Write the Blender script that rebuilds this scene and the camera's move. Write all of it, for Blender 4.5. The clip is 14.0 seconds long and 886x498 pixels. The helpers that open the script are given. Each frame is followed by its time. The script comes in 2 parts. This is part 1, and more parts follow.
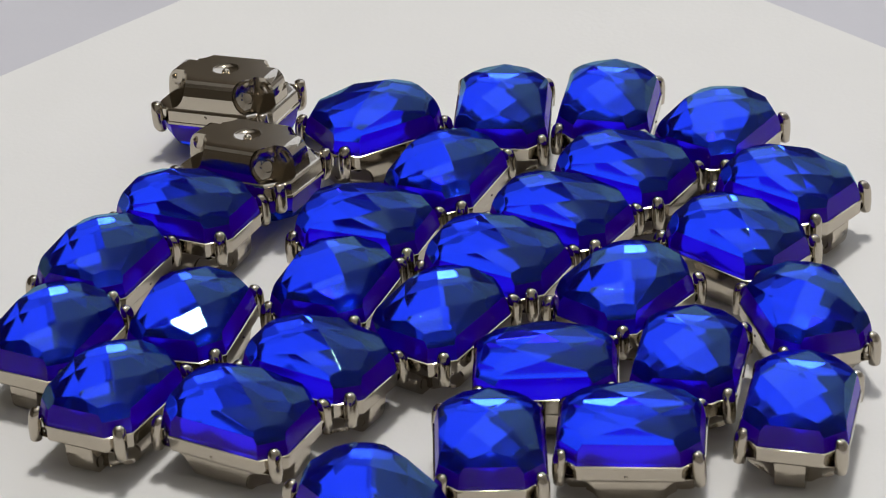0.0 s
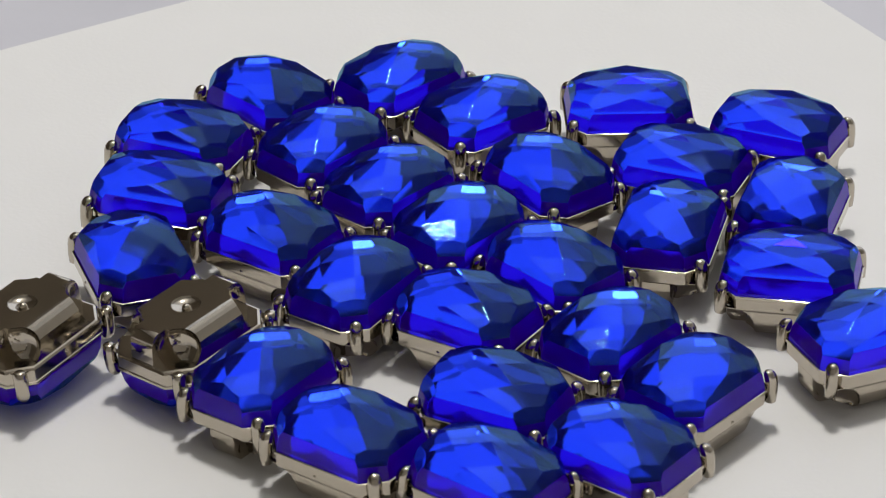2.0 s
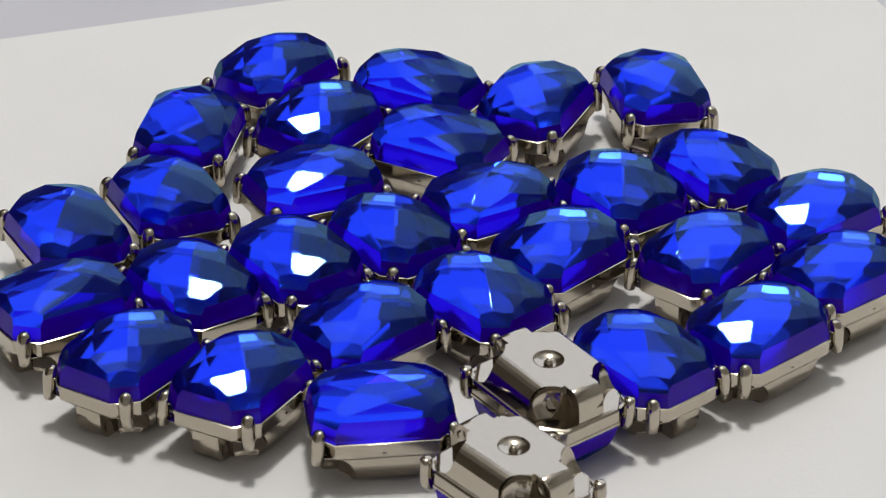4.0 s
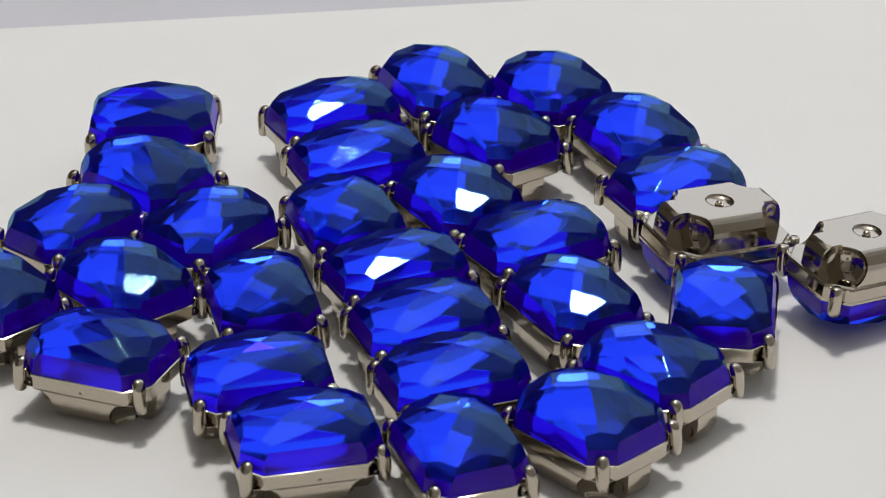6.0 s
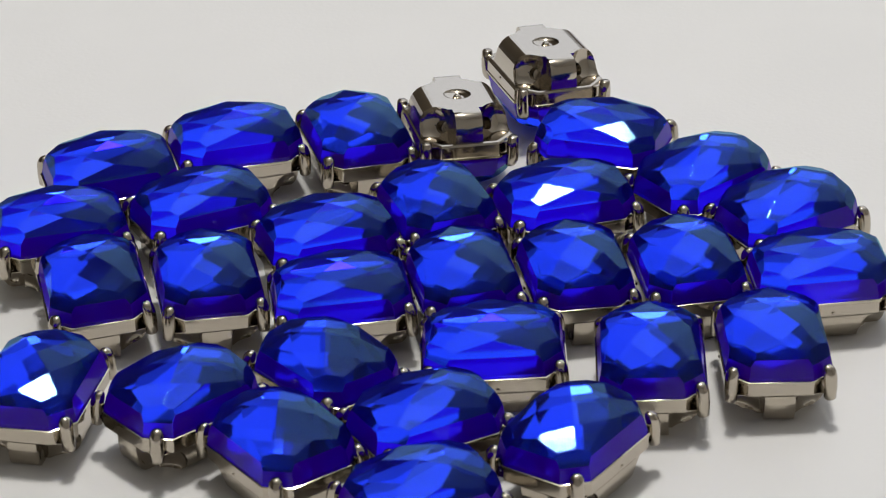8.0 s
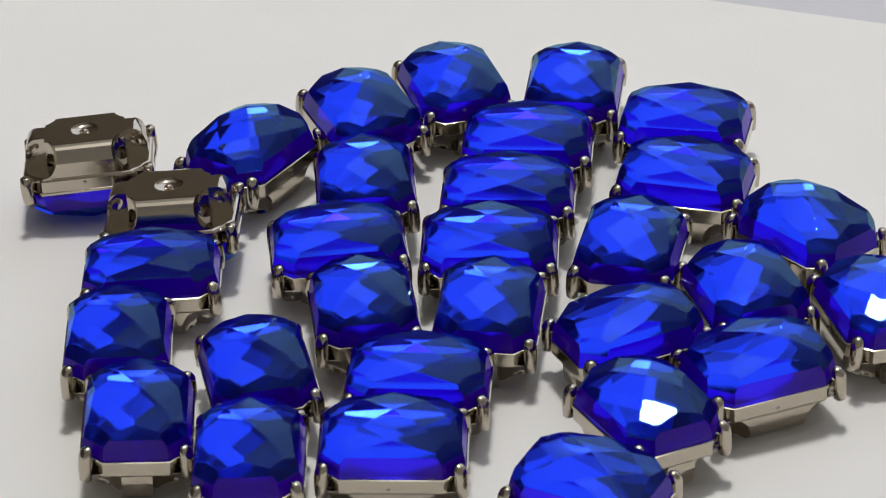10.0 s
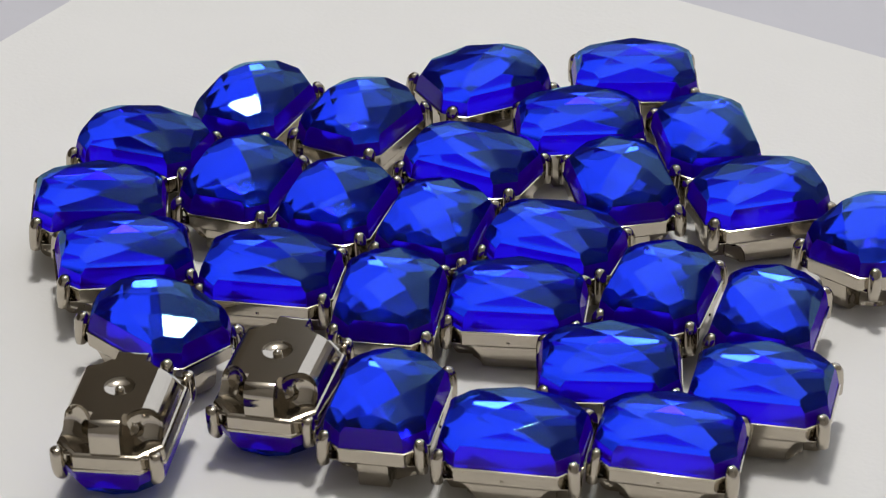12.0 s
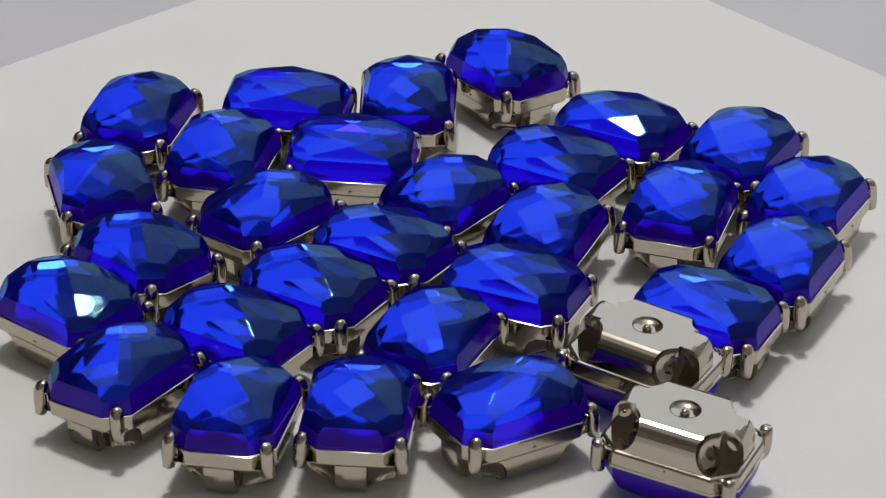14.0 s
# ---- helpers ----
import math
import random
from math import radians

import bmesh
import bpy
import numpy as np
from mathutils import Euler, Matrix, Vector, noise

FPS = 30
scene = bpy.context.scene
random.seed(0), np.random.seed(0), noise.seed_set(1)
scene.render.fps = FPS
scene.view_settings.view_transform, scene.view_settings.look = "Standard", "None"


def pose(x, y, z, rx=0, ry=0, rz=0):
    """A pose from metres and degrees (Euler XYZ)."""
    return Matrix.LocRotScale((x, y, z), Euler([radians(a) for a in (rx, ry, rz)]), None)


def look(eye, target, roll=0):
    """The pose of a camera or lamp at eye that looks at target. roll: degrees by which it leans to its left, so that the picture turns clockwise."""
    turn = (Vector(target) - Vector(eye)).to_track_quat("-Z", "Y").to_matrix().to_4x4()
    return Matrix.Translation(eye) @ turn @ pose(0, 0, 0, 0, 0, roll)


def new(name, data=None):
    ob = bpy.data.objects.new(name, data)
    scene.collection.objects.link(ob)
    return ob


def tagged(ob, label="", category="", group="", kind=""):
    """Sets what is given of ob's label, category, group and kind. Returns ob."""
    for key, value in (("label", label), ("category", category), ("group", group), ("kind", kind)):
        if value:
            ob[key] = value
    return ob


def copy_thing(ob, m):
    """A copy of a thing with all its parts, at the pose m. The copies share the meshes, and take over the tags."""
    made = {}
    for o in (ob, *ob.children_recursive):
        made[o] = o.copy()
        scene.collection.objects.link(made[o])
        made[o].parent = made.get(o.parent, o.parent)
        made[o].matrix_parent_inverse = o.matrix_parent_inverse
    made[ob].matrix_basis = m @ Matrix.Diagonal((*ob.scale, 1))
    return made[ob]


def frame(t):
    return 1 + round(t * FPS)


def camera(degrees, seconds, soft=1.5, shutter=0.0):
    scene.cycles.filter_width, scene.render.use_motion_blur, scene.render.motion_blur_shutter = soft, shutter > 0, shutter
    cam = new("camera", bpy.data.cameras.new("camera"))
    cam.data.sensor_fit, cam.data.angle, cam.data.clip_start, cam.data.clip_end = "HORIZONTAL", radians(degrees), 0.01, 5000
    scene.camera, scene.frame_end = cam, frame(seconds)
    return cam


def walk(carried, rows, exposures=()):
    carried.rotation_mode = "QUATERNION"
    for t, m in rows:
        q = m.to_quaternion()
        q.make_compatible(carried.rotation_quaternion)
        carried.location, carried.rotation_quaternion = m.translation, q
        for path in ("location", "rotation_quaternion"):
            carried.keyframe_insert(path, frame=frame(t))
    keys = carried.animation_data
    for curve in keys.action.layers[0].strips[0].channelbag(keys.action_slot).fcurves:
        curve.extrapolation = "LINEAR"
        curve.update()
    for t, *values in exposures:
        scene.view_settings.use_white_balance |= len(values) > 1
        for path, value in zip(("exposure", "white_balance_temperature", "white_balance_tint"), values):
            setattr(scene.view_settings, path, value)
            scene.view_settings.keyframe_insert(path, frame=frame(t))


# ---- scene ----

MM = 0.001

# ---- camera: it settles in the first second and stands still, the board turns under it ----
cam = camera(14.13, 14.0, soft=1.05)
EYE = (0.0, -0.337, 0.1932)
AHEAD = (EYE[0] + 0.00162, EYE[1] + 0.87470, EYE[2] - 0.48467)
STAND = look(EYE, AHEAD, -0.80)
cam.data.dof.use_dof, cam.data.dof.focus_distance, cam.data.dof.aperture_fstop = True, 0.395, 115.0
START = look(EYE, (AHEAD[0] - 0.0018, AHEAD[1], AHEAD[2] + 0.0005), -0.80)
EARLY = look(EYE, (AHEAD[0] - 0.0008, AHEAD[1], AHEAD[2] + 0.0006), -0.80)
walk(cam, [(0.0, START), (0.5, EARLY), (1.2, STAND), (14.0, STAND)], exposures=[(0.0, 0.0), (13.3, 0.0), (14.0, -0.22)])

# ---- light, all out of view: a lamp placed by the glints, an added uplight and panel ----
world = bpy.data.worlds.new("room_air")
scene.world = world
world.use_nodes = True
world.node_tree.nodes["Background"].inputs[0].default_value = (0.9, 0.93, 1.0, 1)
world.node_tree.nodes["Background"].inputs[1].default_value = 0.05


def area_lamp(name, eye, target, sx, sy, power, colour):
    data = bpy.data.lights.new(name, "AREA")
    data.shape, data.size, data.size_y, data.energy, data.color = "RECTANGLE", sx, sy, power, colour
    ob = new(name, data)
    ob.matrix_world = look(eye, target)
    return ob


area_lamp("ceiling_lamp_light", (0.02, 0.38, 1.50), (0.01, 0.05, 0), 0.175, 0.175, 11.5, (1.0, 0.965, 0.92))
# added uplight, brightens the unseen ceiling and softens the shade
area_lamp("ceiling_fill_light", (0.02, 0.38, 1.58), (0.02, 0.38, 2.3), 0.25, 0.25, 14, (1.0, 0.97, 0.93))
# added bright panel, no known window; makes the stones' left facets bright
area_lamp("back_panel_light", (0.875, 1.55, 1.275), (0.875, 0, 1.275), 2.05, 1.95, 14.2, (0.84, 0.89, 1.0))

# ---- materials ----


def material(name, colour, rough=0.5, metal=0.0, vary=0.1, scale=200.0, bump=0.0, bump_scale=800.0):
    m = bpy.data.materials.new(name)
    m.use_nodes = True
    nt = m.node_tree
    b = nt.nodes["Principled BSDF"]
    b.inputs["Roughness"].default_value, b.inputs["Metallic"].default_value = rough, metal
    co = nt.nodes.new("ShaderNodeTexCoord")
    n1 = nt.nodes.new("ShaderNodeTexNoise")
    n1.inputs["Scale"].default_value, n1.inputs["Detail"].default_value = scale, 5
    nt.links.new(co.outputs["Object"], n1.inputs["Vector"])
    mix = nt.nodes.new("ShaderNodeMix")
    mix.data_type = "RGBA"
    mix.inputs[6].default_value = (*[c * (1 - vary) for c in colour], 1)
    mix.inputs[7].default_value = (*[min(1, c * (1 + vary)) for c in colour], 1)
    nt.links.new(n1.outputs[0], mix.inputs[0])
    nt.links.new(mix.outputs[2], b.inputs["Base Color"])
    if bump:
        n2 = nt.nodes.new("ShaderNodeTexNoise")
        n2.inputs["Scale"].default_value, n2.inputs["Detail"].default_value = bump_scale, 6
        nt.links.new(co.outputs["Object"], n2.inputs["Vector"])
        bp = nt.nodes.new("ShaderNodeBump")
        bp.inputs["Strength"].default_value, bp.inputs["Distance"].default_value = bump, 0.0002
        nt.links.new(n2.outputs[0], bp.inputs["Height"])
        nt.links.new(bp.outputs[0], b.inputs["Normal"])
    return m


CARD = material("white_card", (0.79, 0.79, 0.78), 0.7, vary=0.03, scale=60, bump=0.15, bump_scale=1500)
TABLE = material("grey_table", (0.58, 0.58, 0.63), 0.6, vary=0.06, scale=25, bump=0.1)
# walls out of view, toned pale or dark for what stones and metal reflect
PLASTER = material("pale_plaster", (0.68, 0.65, 0.60), 0.9, vary=0.05, scale=3, bump=0.2, bump_scale=60)
NORTH = material("dark_brown_wall", (0.21, 0.18, 0.14), 0.9, vary=0.05, scale=3, bump=0.2, bump_scale=60)
CEIL = material("ceiling_paint", (0.75, 0.75, 0.74), 0.9, vary=0.03, scale=3)
NICKEL = material("nickel_plate", (0.50, 0.45, 0.375), 0.12, 1.0, vary=0.04, scale=900, bump=0.025, bump_scale=900)
FOIL = material("mirror_foil", (0.88, 0.92, 1.0), 0.11, 1.0, vary=0.03, scale=500, bump=0.05, bump_scale=300)
def acrylic(name, clear, sheen, rough, dye, share):
    """Clear dyed plastic: refraction and a coloured gloss shared by Fresnel, with a diffuse dye share that lifts dark
    facets, and fine ripples.
    """
    m = bpy.data.materials.new(name)
    m.use_nodes = True
    nt = m.node_tree
    nt.nodes.remove(nt.nodes["Principled BSDF"])
    out = nt.nodes["Material Output"]
    inner, gloss, body = (nt.nodes.new("ShaderNodeBsdf" + k) for k in ("Refraction", "Glossy", "Diffuse"))
    share_gloss, share_dye, fres = nt.nodes.new("ShaderNodeMixShader"), nt.nodes.new("ShaderNodeMixShader"), nt.nodes.new("ShaderNodeFresnel")
    co, n1, n2, tone, bump = (nt.nodes.new("ShaderNode" + k) for k in ("TexCoord", "TexNoise", "TexNoise", "Mix", "Bump"))
    for n, scale in ((n1, 300.0), (n2, 2200.0)):
        n.inputs["Scale"].default_value, n.inputs["Detail"].default_value = scale, 4
        nt.links.new(co.outputs["Object"], n.inputs["Vector"])
    bump.inputs["Strength"].default_value, bump.inputs["Distance"].default_value = 0.03, 0.0001
    nt.links.new(n2.outputs[0], bump.inputs["Height"])
    tone.data_type = "RGBA"
    tone.inputs[6].default_value = (*[c * 0.96 for c in clear], 1)
    tone.inputs[7].default_value = (*[min(1, c * 1.04) for c in clear], 1)
    nt.links.new(n1.outputs[0], tone.inputs[0])
    nt.links.new(tone.outputs[2], inner.inputs["Color"])
    gloss.inputs["Color"].default_value, body.inputs["Color"].default_value = (*sheen, 1), (*dye, 1)
    inner.inputs["Roughness"].default_value = gloss.inputs["Roughness"].default_value = rough
    inner.inputs["IOR"].default_value = fres.inputs["IOR"].default_value = 1.49
    for n in (inner, gloss, fres):
        nt.links.new(bump.outputs[0], n.inputs["Normal"])
    share_dye.inputs[0].default_value = share
    for a, b in ((fres.outputs[0], share_gloss.inputs[0]), (inner.outputs[0], share_gloss.inputs[1]), (gloss.outputs[0], share_gloss.inputs[2]),
                 (share_gloss.outputs[0], share_dye.inputs[1]), (body.outputs[0], share_dye.inputs[2]), (share_dye.outputs[0], out.inputs["Surface"])):
        nt.links.new(a, b)
    return m


# one blue plastic in two: dome's teal sheen and flanks' violet glow put into colour
GLASS = acrylic("dome_teal_sheen", (0.13, 0.245, 1.0), (0.30, 0.62, 0.70), 0.012, (0.05, 0.02, 1.0), 0.05)
FLANK = acrylic("flank_violet_glow", (0.13, 0.035, 1.0), (0.8, 0.8, 0.9), 0.05, (0.10, 0.0, 1.0), 0.36)


# ---- the room ----
def mesh_of(name, bm, *mats):
    me = bpy.data.meshes.new(name)
    bm.normal_update()
    bm.to_mesh(me)
    bm.free()
    for m in mats:
        me.materials.append(m)
    return me


def box(bm, lo, hi):
    g = bmesh.ops.create_cube(bm, size=1.0)["verts"]
    for v in g:
        v.co = Vector([lo[i] + (v.co[i] + 0.5) * (hi[i] - lo[i]) for i in range(3)])
    return g


def slab(name, lo, hi, mat, label, category, bevel=0.0):
    bm = bmesh.new()
    box(bm, lo, hi)
    if bevel:
        bmesh.ops.bevel(bm, geom=bm.edges[:], offset=bevel, segments=3, profile=0.5, affect="EDGES")
    return tagged(new(name, mesh_of(name, bm, mat)), label, category, kind="structure")


TOP = -0.016
slab("table", (-0.9, -0.75, TOP - 0.03), (0.9, 0.95, TOP), TABLE, "grey matt tabletop under the turning board", "table", 0.004)
slab("floor", (-2.1, -2.1, -0.85), (2.1, 1.6, -0.75), PLASTER, "plain pale floor", "floor")
# the unseen north wall leaves an opening for the added light panel
slab("wall_north", (-2.1, 1.5, -0.75), (-0.15, 1.6, 2.3), NORTH, "plain dark brown wall beside the added light panel", "wall")
slab("wall_north_below", (-0.15, 1.5, -0.75), (1.9, 1.6, 0.3), NORTH, "plain dark brown wall under the added light panel", "wall")
slab("wall_north_above", (-0.15, 1.5, 2.25), (1.9, 1.6, 2.3), NORTH, "plain dark brown wall over the added light panel", "wall")
slab("wall_north_right", (1.9, 1.5, -0.75), (2.1, 1.6, 2.3), NORTH, "plain dark brown wall beside the added light panel", "wall")
slab("wall_south", (-2.1, -2.1, -0.75), (2.1, -2.0, 2.3), PLASTER, "plain pale wall", "wall")
slab("wall_east", (2.0, -2.0, -0.75), (2.1, 1.5, 2.3), PLASTER, "plain pale wall", "wall")
slab("wall_west", (-2.1, -2.0, -0.75), (-2.0, 1.5, 2.3), NORTH, "plain dark brown wall", "wall")
slab("ceiling", (-2.1, -2.1, 2.3), (2.1, 1.6, 2.4), CEIL, "plain white ceiling", "ceiling")

# ---- the turning board ----
SLOPE = (0.0200, 0.0144)
LEAN = Matrix.Rotation(math.atan(SLOPE[1]), 4, "X") @ Matrix.Rotation(-math.atan(SLOPE[0]), 4, "Y")
MOVING = []


def part(name, bm, mat, parent, label="", smooth=False):
    mats = mat if isinstance(mat, tuple) else (mat,)
    me = mesh_of(name, bm, *mats)
    if smooth:
        for p in me.polygons:
            p.use_smooth = True
    ob = new(name, me)
    ob.parent = parent
    return tagged(ob, label)


def rounded(hx, hy, r, n=6):
    out = []
    for k, (sx, sy) in enumerate(((1, 1), (-1, 1), (-1, -1), (1, -1))):
        for i in range(n + 1):
            a = radians(90 * k + 90 * i / n)
            out.append((sx * (hx - r) + r * math.cos(a), sy * (hy - r) + r * math.sin(a)))
    return out


def prism(bm, outline, levels):
    """Rings of one outline, each level (z, inset), capped at both ends."""
    rings = []
    for z, inset in levels:
        ring = []
        for x, y in outline:
            d = math.hypot(x, y)
            ring.append(bm.verts.new((x * (1 - inset / d), y * (1 - inset / d), z)))
        rings.append(ring)
    n = len(outline)
    for a, b in zip(rings, rings[1:]):
        for i in range(n):
            bm.faces.new((a[i], a[(i + 1) % n], b[(i + 1) % n], b[i]))
    bm.faces.new(rings[-1])
    bm.faces.new(rings[0][::-1])
    return rings


def turntable():
    base = new("turntable")
    bm = bmesh.new()
    ring = [(68 * MM * math.cos(2 * math.pi * i / 64), 68 * MM * math.sin(2 * math.pi * i / 64)) for i in range(64)]
    prism(bm, ring, [(-12.4 * MM, 1 * MM), (-11.6 * MM, 0), (-4 * MM, 0), (-3.0 * MM, 1 * MM)])
    part("platter", bm, TABLE, base)
    base.matrix_basis = LEAN
    return tagged(base, "low round grey turntable platter under the board", "turntable")


def board():
    bm = bmesh.new()
    prism(bm, rounded(79.6 * MM, 79.6 * MM, 12 * MM), [(-3.0 * MM, 0.3 * MM), (-2.7 * MM, 0), (-0.3 * MM, 0), (0, 0.3 * MM)])
    ob = new("display_board", mesh_of("display_board", bm, CARD))
    ob.matrix_basis = LEAN @ pose(0, 0, 0, 0, 0, 45)
    return tagged(ob, "square white matt card board with rounded corners", "board")


# ---- the rhinestone bead, in millimetres, base at the origin ----
HX, HY, CUT = 7.3, 5.45, 2.2
APEX, GIRDLE, RIM = 9.85, 5.6, 5.25


def octagon(hx, hy, c):
    return [(hx, -hy + c), (hx, hy - c), (hx - c, hy), (-hx + c, hy), (-hx, hy - c), (-hx, -hy + c), (-hx + c, -hy), (hx - c, -hy)]


def stone_mesh():
    """A convex dome in checkerboard facets over steep flanks and a flat mirrored back."""
    bm = bmesh.new()
    prism(bm, octagon(HX, HY, CUT), [(0.2, 0), (12.0, 0)])
    planes = []
    a, b = 2.75, 2.05
    for m in range(-4, 5):
        for n in range(-4, 5):
            q = m * m + n * n
            if (m + n) % 2 and q <= 18:
                # a dome that falls by 0.2 q + 0.0008 (q - 1)^3, four cells meeting at the apex
                slope = 0.4 + 0.0048 * (q - 1) ** 2
                z = APEX - 0.2 - 0.2 * q - 0.0008 * (q - 1) ** 3
                planes.append((Vector((m * a, n * b, z)), Vector((slope * m / a, slope * n / b, 1))))
    # the steep flank, then a softer shoulder under the dome
    for rise, steep, soft in ((0.0, 5.0, 3.4), (1.9, 1.75, 1.2)):
        for sx in (1, -1):
            planes.append((Vector((sx * (HX - rise * 0.2), 0, GIRDLE + rise)), Vector((sx * steep, 0, 1))))
            planes.append((Vector((0, sx * (HY - rise * 0.2), GIRDLE + rise)), Vector((0, sx * steep, 1))))
            for sy in (1, -1):
                planes.append((Vector((sx * (HX - CUT / 2 - rise * 0.25), sy * (HY - CUT / 2 - rise * 0.25), GIRDLE + rise)), Vector((sx * soft, sy * soft, 1))))
    back = [(Vector((0, 0, RIM - 0.35)), Vector((0, 0, -1)))]
    for co, no in planes + back:
        r = bmesh.ops.bisect_plane(bm, geom=bm.verts[:] + bm.edges[:] + bm.faces[:], dist=1e-5, plane_co=co, plane_no=no, clear_outer=True)
        edges = [e for e in r["geom_cut"] if isinstance(e, bmesh.types.BMEdge)]
        if len(edges) > 2:
            bmesh.ops.contextual_create(bm, geom=edges)
    bmesh.ops.remove_doubles(bm, verts=bm.verts[:], dist=1e-4)
    bmesh.ops.recalc_face_normals(bm, faces=bm.faces[:])
    bm.normal_update()
    ridges = [e for e in bm.edges if len(e.link_faces) == 2 and all(f.normal.z > -0.2 for f in e.link_faces) and e.calc_face_angle() > 0.08]
    bmesh.ops.bevel(bm, geom=ridges, offset=0.035, segments=1, profile=0.5, affect="EDGES", clamp_overlap=True)
    bm.normal_update()
    for f in bm.faces:
        # steep faces take the painted violet glow, the dome the teal sheen
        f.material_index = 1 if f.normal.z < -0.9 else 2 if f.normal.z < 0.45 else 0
    bmesh.ops.scale(bm, vec=(MM, MM, MM), verts=bm.verts[:])
    return bm


def solid(bm):
    """A passing object of a closed mesh, for cutting."""
    bmesh.ops.recalc_face_normals(bm, faces=bm.faces[:])
    return new("blank", mesh_of("blank", bm))


def carved(body, tool):
    """The mesh of body less tool; both objects go."""
    cut = body.modifiers.new("cut", "BOOLEAN")
    cut.operation, cut.solver, cut.object = "DIFFERENCE", "EXACT", tool
    bpy.context.view_layer.update()
    bm = bmesh.new()
    bm.from_object(body, bpy.context.evaluated_depsgraph_get())
    for ob in (body, tool):
        me = ob.data
        bpy.data.objects.remove(ob)
        bpy.data.meshes.remove(me)
    return bm


def rod(bm, foot, way, length, radius, n=28):
    """A closed cylinder from foot along way."""
    m = Matrix.Translation(foot) @ Vector(way).to_track_quat("Z", "Y").to_matrix().to_4x4() @ Matrix.Translation((0, 0, length / 2))
    bmesh.ops.create_cone(bm, cap_ends=True, segments=n, radius1=radius, radius2=radius, depth=length, matrix=m)


def setting_mesh():
    """Claw back: a block rounded towards its base, with a round bored pocket and thread hole at each corner, a dimple in its middle, and a tray for the stone."""
    bm = bmesh.new()
    rings = []
    for z, ex, ey in ((0.0, 5.6, 3.2), (0.04, 5.86, 3.55), (0.16, 6.12, 3.91), (0.4, 6.38, 4.29), (0.75, 6.6, 4.61), (1.2, 6.77, 4.87), (1.75, 6.86, 5.03), (2.3, 6.92, 5.1), (3.6, 7.0, 5.2)):
        rings.append([bm.verts.new((x, y, z)) for x, y in rounded(ex, ey, 1.3, 5)])
    n = len(rings[0])
    for p, q in zip(rings, rings[1:]):
        for i in range(n):
            bm.faces.new((p[i], p[(i + 1) % n], q[(i + 1) % n], q[i]))
    bm.faces.new(rings[0][::-1])
    bm.faces.new(rings[-1])
    body = solid(bm)
    # the ends are narrow straight legs
    bm = bmesh.new()
    for sx in (1, -1):
        for sy in (1, -1):
            box(bm, (min(sx * 4.5, sx * 9), min(sy * 1.55, sy * 9), -1), (max(sx * 4.5, sx * 9), max(sy * 1.55, sy * 9), 3.5))
    body = solid(carved(body, solid(bm)))
    bm = bmesh.new()
    for sx in (1, -1):
        for sy in (1, -1):
            way = Vector((sx * 0.66, sy * 0.62, -0.42)).normalized()
            mouth = Vector((sx * 4.75, sy * 3.25, 1.8))
            rod(bm, mouth + way * 0.5, way, 6.5, 2.45)
    body = solid(carved(body, solid(bm)))
    bm = bmesh.new()
    for sx in (1, -1):
        for sy in (1, -1):
            way = Vector((sx * 0.66, sy * 0.62, -0.42)).normalized()
            m = Matrix.Translation(Vector((sx * 4.75, sy * 3.25, 1.8)) + way * 0.52) @ way.to_track_quat("Z", "Y").to_matrix().to_4x4()
            bmesh.ops.create_uvsphere(bm, u_segments=28, v_segments=14, radius=1.0, matrix=m @ Matrix.Diagonal((2.44, 2.44, 1.6, 1)))
    body = solid(carved(body, solid(bm)))
    bm = bmesh.new()
    for sx in (1, -1):
        for sy in (1, -1):
            way = Vector((sx * 0.66, sy * 0.62, -0.42)).normalized()
            rod(bm, Vector((sx * 4.75, sy * 3.25, 1.8)) - way * 2.3, way, 1.6, 0.75, 16)
    rod(bm, (0, 0, -1), (0, 0, 1), 1.35, 1.05, 24)
    bmesh.ops.create_uvsphere(bm, u_segments=24, v_segments=12, radius=1.0, matrix=Matrix.Diagonal((1.6, 1.6, 0.5, 1)))
    bm = carved(body, solid(bm))
    sharp = [e for e in bm.edges if len(e.link_faces) == 2 and e.calc_face_angle(0) > 0.7]
    bmesh.ops.bevel(bm, geom=sharp, offset=0.13, segments=2, profile=0.5, affect="EDGES", clamp_overlap=True)
    # a knob in the dimple, casting nubs on the long sides, and the tray
    bmesh.ops.create_uvsphere(bm, u_segments=16, v_segments=8, radius=0.5, matrix=pose(0, 0, 0.5))
    for sy in (1, -1):
        bmesh.ops.create_icosphere(bm, subdivisions=2, radius=0.24, matrix=pose(0.3, sy * (HY - 0.05), 4.0))
    prism(bm, octagon(HX + 0.08, HY + 0.08, CUT), [(3.3, 0.5), (3.38, 0.22), (3.6, 0.04), (RIM - 0.4, 0.0), (RIM - 0.32, -0.14), (RIM - 0.06, -0.14), (RIM, 0.0)])
    top = max(bm.faces, key=lambda f: f.calc_center_median().z)
    bm.faces.remove(top)
    bmesh.ops.recalc_face_normals(bm, faces=bm.faces[:])
    for f in bm.faces:
        f.smooth = f.calc_area() < 2.0 and f.normal.z > -0.99
    for e in bm.edges:
        e.smooth = len(e.link_faces) == 2 and e.calc_face_angle(0) < 0.6
    bmesh.ops.scale(bm, vec=(MM, MM, MM), verts=bm.verts[:])
    return bm


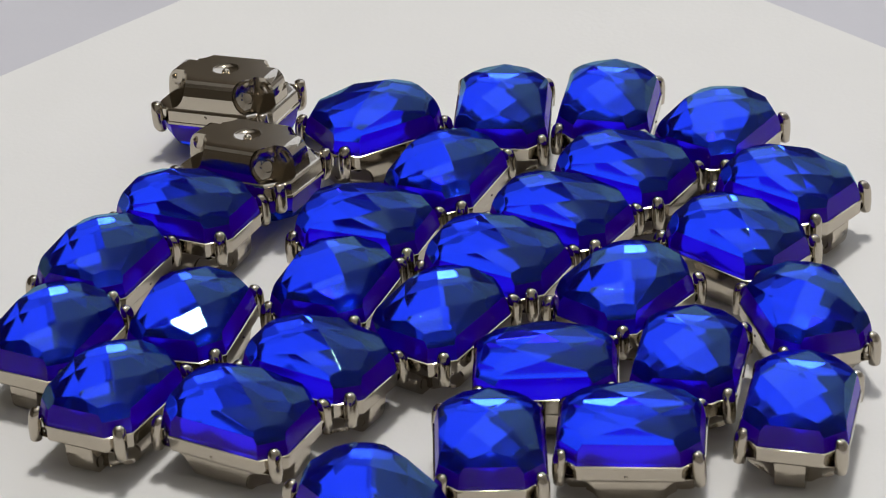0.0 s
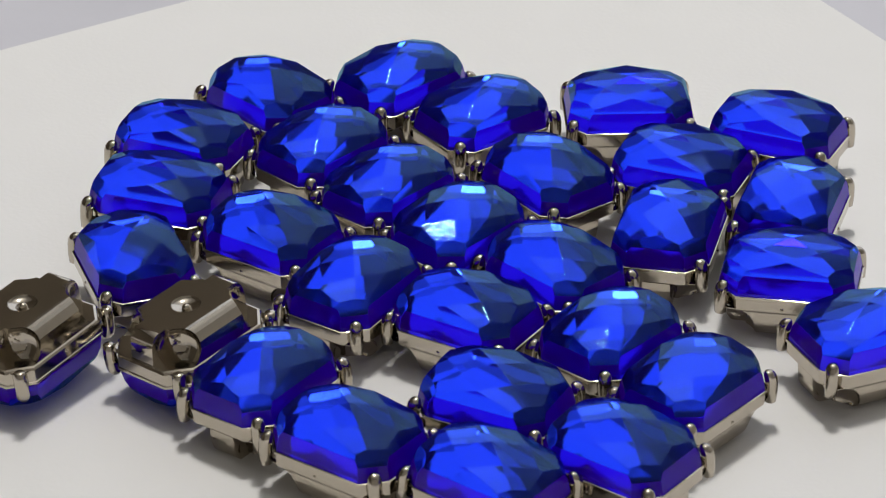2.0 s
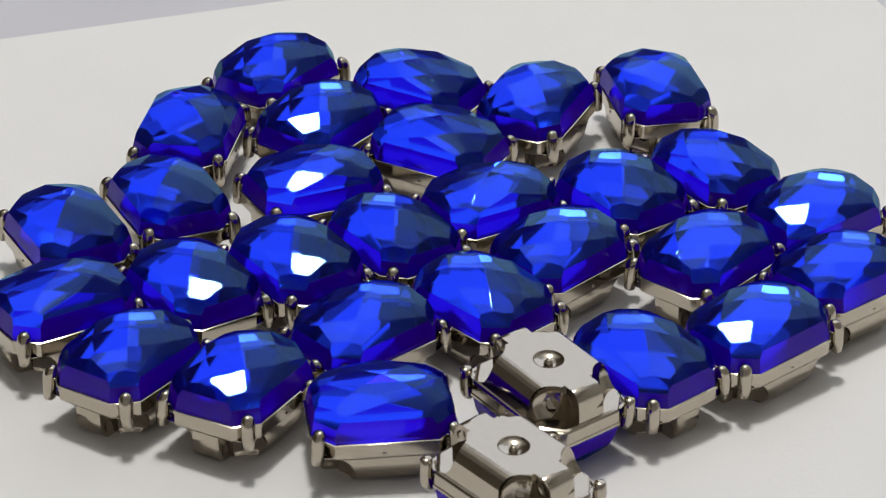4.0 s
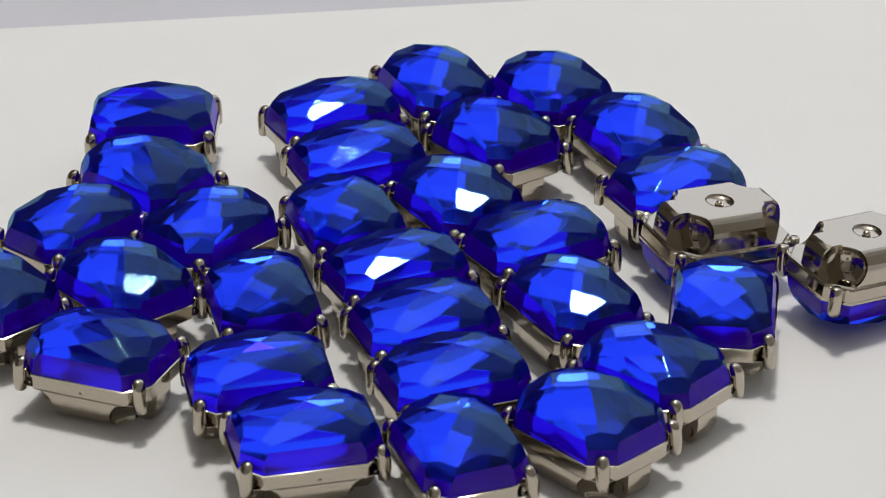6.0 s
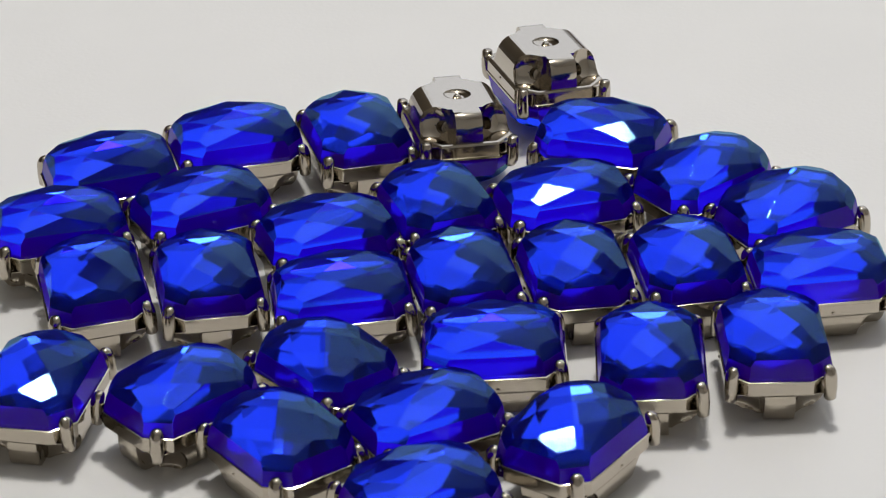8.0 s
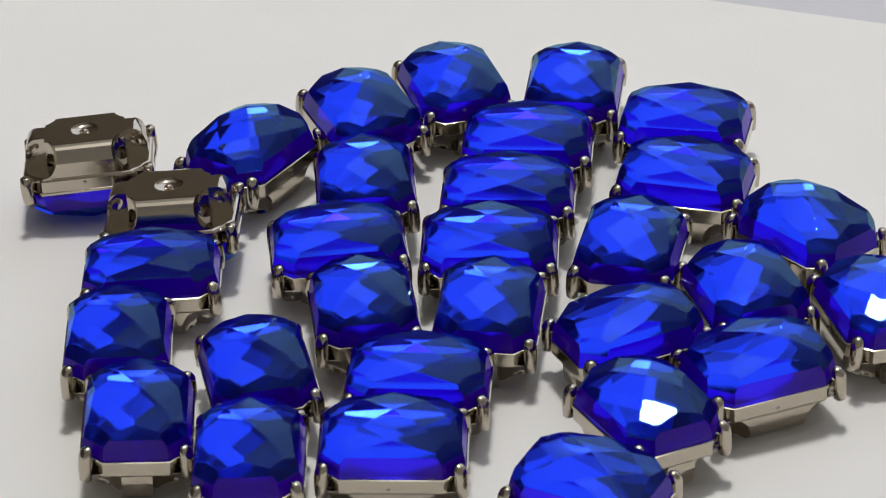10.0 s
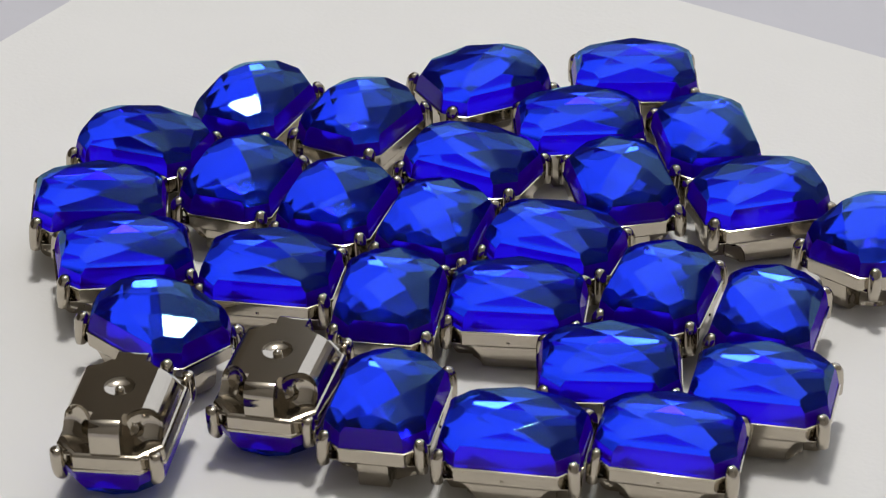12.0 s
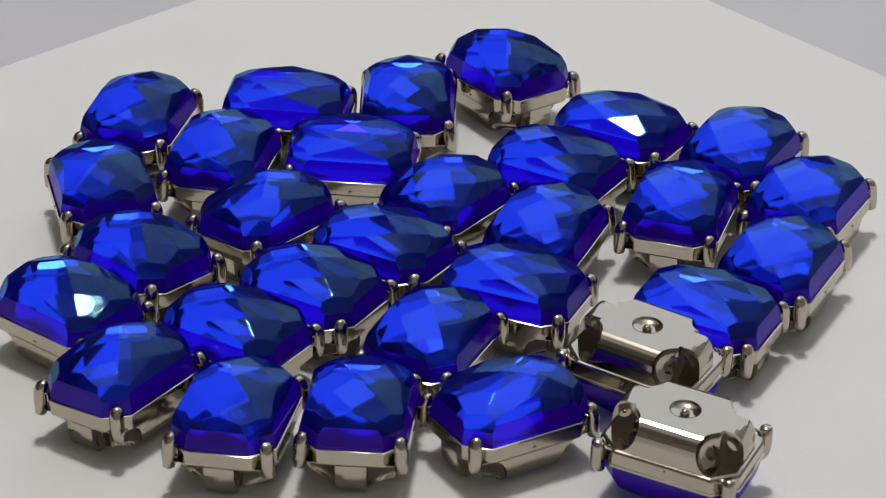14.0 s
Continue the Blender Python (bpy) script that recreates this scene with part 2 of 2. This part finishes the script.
def prong_mesh():
    """A flattened claw that rises, rounds off and leans in over the stone (towards -x)."""
    bm = bmesh.new()
    n = 12
    rows = []
    for z, r, lean in ((2.9, 0.45, 0.0), (3.05, 0.62, 0.0), (4.2, 0.70, 0.0), (5.3, 0.70, -0.04), (5.85, 0.71, -0.14), (6.25, 0.64, -0.26), (6.5, 0.48, -0.34), (6.64, 0.23, -0.38)):
        rows.append([bm.verts.new((lean + r * math.cos(2 * math.pi * i / n), r * 1.05 * math.sin(2 * math.pi * i / n), z)) for i in range(n)])
    for a, b in zip(rows, rows[1:]):
        for i in range(n):
            bm.faces.new((a[i], a[(i + 1) % n], b[(i + 1) % n], b[i]))
    bm.faces.new(rows[0][::-1])
    bm.faces.new(rows[-1])
    bmesh.ops.scale(bm, vec=(MM, MM, MM), verts=bm.verts[:])
    return bm


def bead():
    base = new("sew_on_rhinestone")
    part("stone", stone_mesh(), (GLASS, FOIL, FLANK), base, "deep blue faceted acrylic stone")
    part("setting", setting_mesh(), NICKEL, base, "silver nickel-plated cross-shaped claw setting")
    first = None
    for sx in (1, -1):
        for sy in (1, -1):
            turn = math.degrees(math.atan2(sy, sx))
            m = pose(sx * 6.9 * MM, sy * 5.04 * MM, 0, 0, 0, turn)
            if first is None:
                first = part("prong", prong_mesh(), NICKEL, base, "", True)
                first.matrix_basis = m
            else:
                ob = new("prong", first.data)
                ob.parent = base
                ob.matrix_basis = m
    return base


# place on the board: x, y in millimetres and turn in degrees
BEADS = (
    (38.0, 13.7, 143), (31.8, 2.6, 140), (38.2, -13.4, 106), (19.3, -7.9, 52), (20.1, 18.3, 150), (12.8, 8.6, 151), (25.8, -22.1, 80),
    (0.0, -12.8, 58), (11.2, -23.4, 179), (5.4, -37.7, 92), (19.6, -35.3, 176), (36.3, -31.3, 79), (-5.8, -47.0, 128), (-8.7, 31.4, 33),
    (-28.5, 11.0, 156), (-8.4, 7.0, 160), (-0.1, 18.2, 68), (6.2, 33.4, 87), (18.4, 34.4, 81), (30.6, 27.6, 58), (6.0, -0.7, 152),
    (-40.4, -14.9, 67), (-36.7, -0.2, 67), (-26.0, -12.5, 76), (-33.0, -26.9, 65), (-12.3, -21.6, 151), (-19.5, -31.1, 153), (-11.4, -6.2, 71))
OVERTURNED = ((-22.4, 21.3, 153, 5), (-26.1, 37.8, 158, 5))


def scatter():
    first = bead()
    for i, (x, y, turn) in enumerate(BEADS):
        m = LEAN @ pose(x * MM, y * MM, 0, random.uniform(-2.2, 2.2), random.uniform(-1.7, 1.7), turn)
        ob = first if i == 0 else copy_thing(first, m)
        ob.matrix_basis = m
        tagged(ob, "deep blue faceted rectangular rhinestone in a silver claw setting, face up", "bead", "blue rhinestones on the board")
        MOVING.append(ob)
    for x, y, turn, tip in OVERTURNED:
        axis = Vector((math.cos(radians(120 + 90)), math.sin(radians(120 + 90)), 0))
        m = LEAN @ pose(x * MM, y * MM, APEX * MM) @ Matrix.Rotation(radians(tip), 4, axis) @ pose(0, 0, 0, 180, 0, turn)
        ob = copy_thing(first, m)
        tagged(ob, "overturned blue rhinestone showing its silver cross-shaped back", "bead", "blue rhinestones on the board")
        MOVING.append(ob)


MOVING.append(turntable())
MOVING.append(board())
scatter()

# ---- the turn of the board: steady, with small offsets fitted to the camera's view ----
SPEED = 38.475
UNEVEN = ((0.0, -1.7), (0.5, -1.85), (1.0, -0.59), (1.5, 0.26), (2.0, -1.08), (2.5, -0.24), (5.0, 0.26), (5.5, 0.21), (6.0, -0.17), (6.5, -0.28), (7.0, 0.11), (7.5, -0.33), (8.0, 0.63), (8.5, -0.34), (11.0, 0.35), (11.5, -0.60), (12.0, -0.32), (12.5, -1.16), (13.0, -1.31), (13.5, -1.41), (14.0, -2.01))


def turned(t):
    return SPEED * t + float(np.interp(t, [u[0] for u in UNEVEN], [u[1] for u in UNEVEN]))


def motions():
    times = [i * 0.25 for i in range(57)]
    for ob in MOVING:
        rest = ob.matrix_basis.copy()
        walk(ob, [(t, Matrix.Rotation(radians(turned(t)), 4, "Z") @ rest) for t in times])


motions()
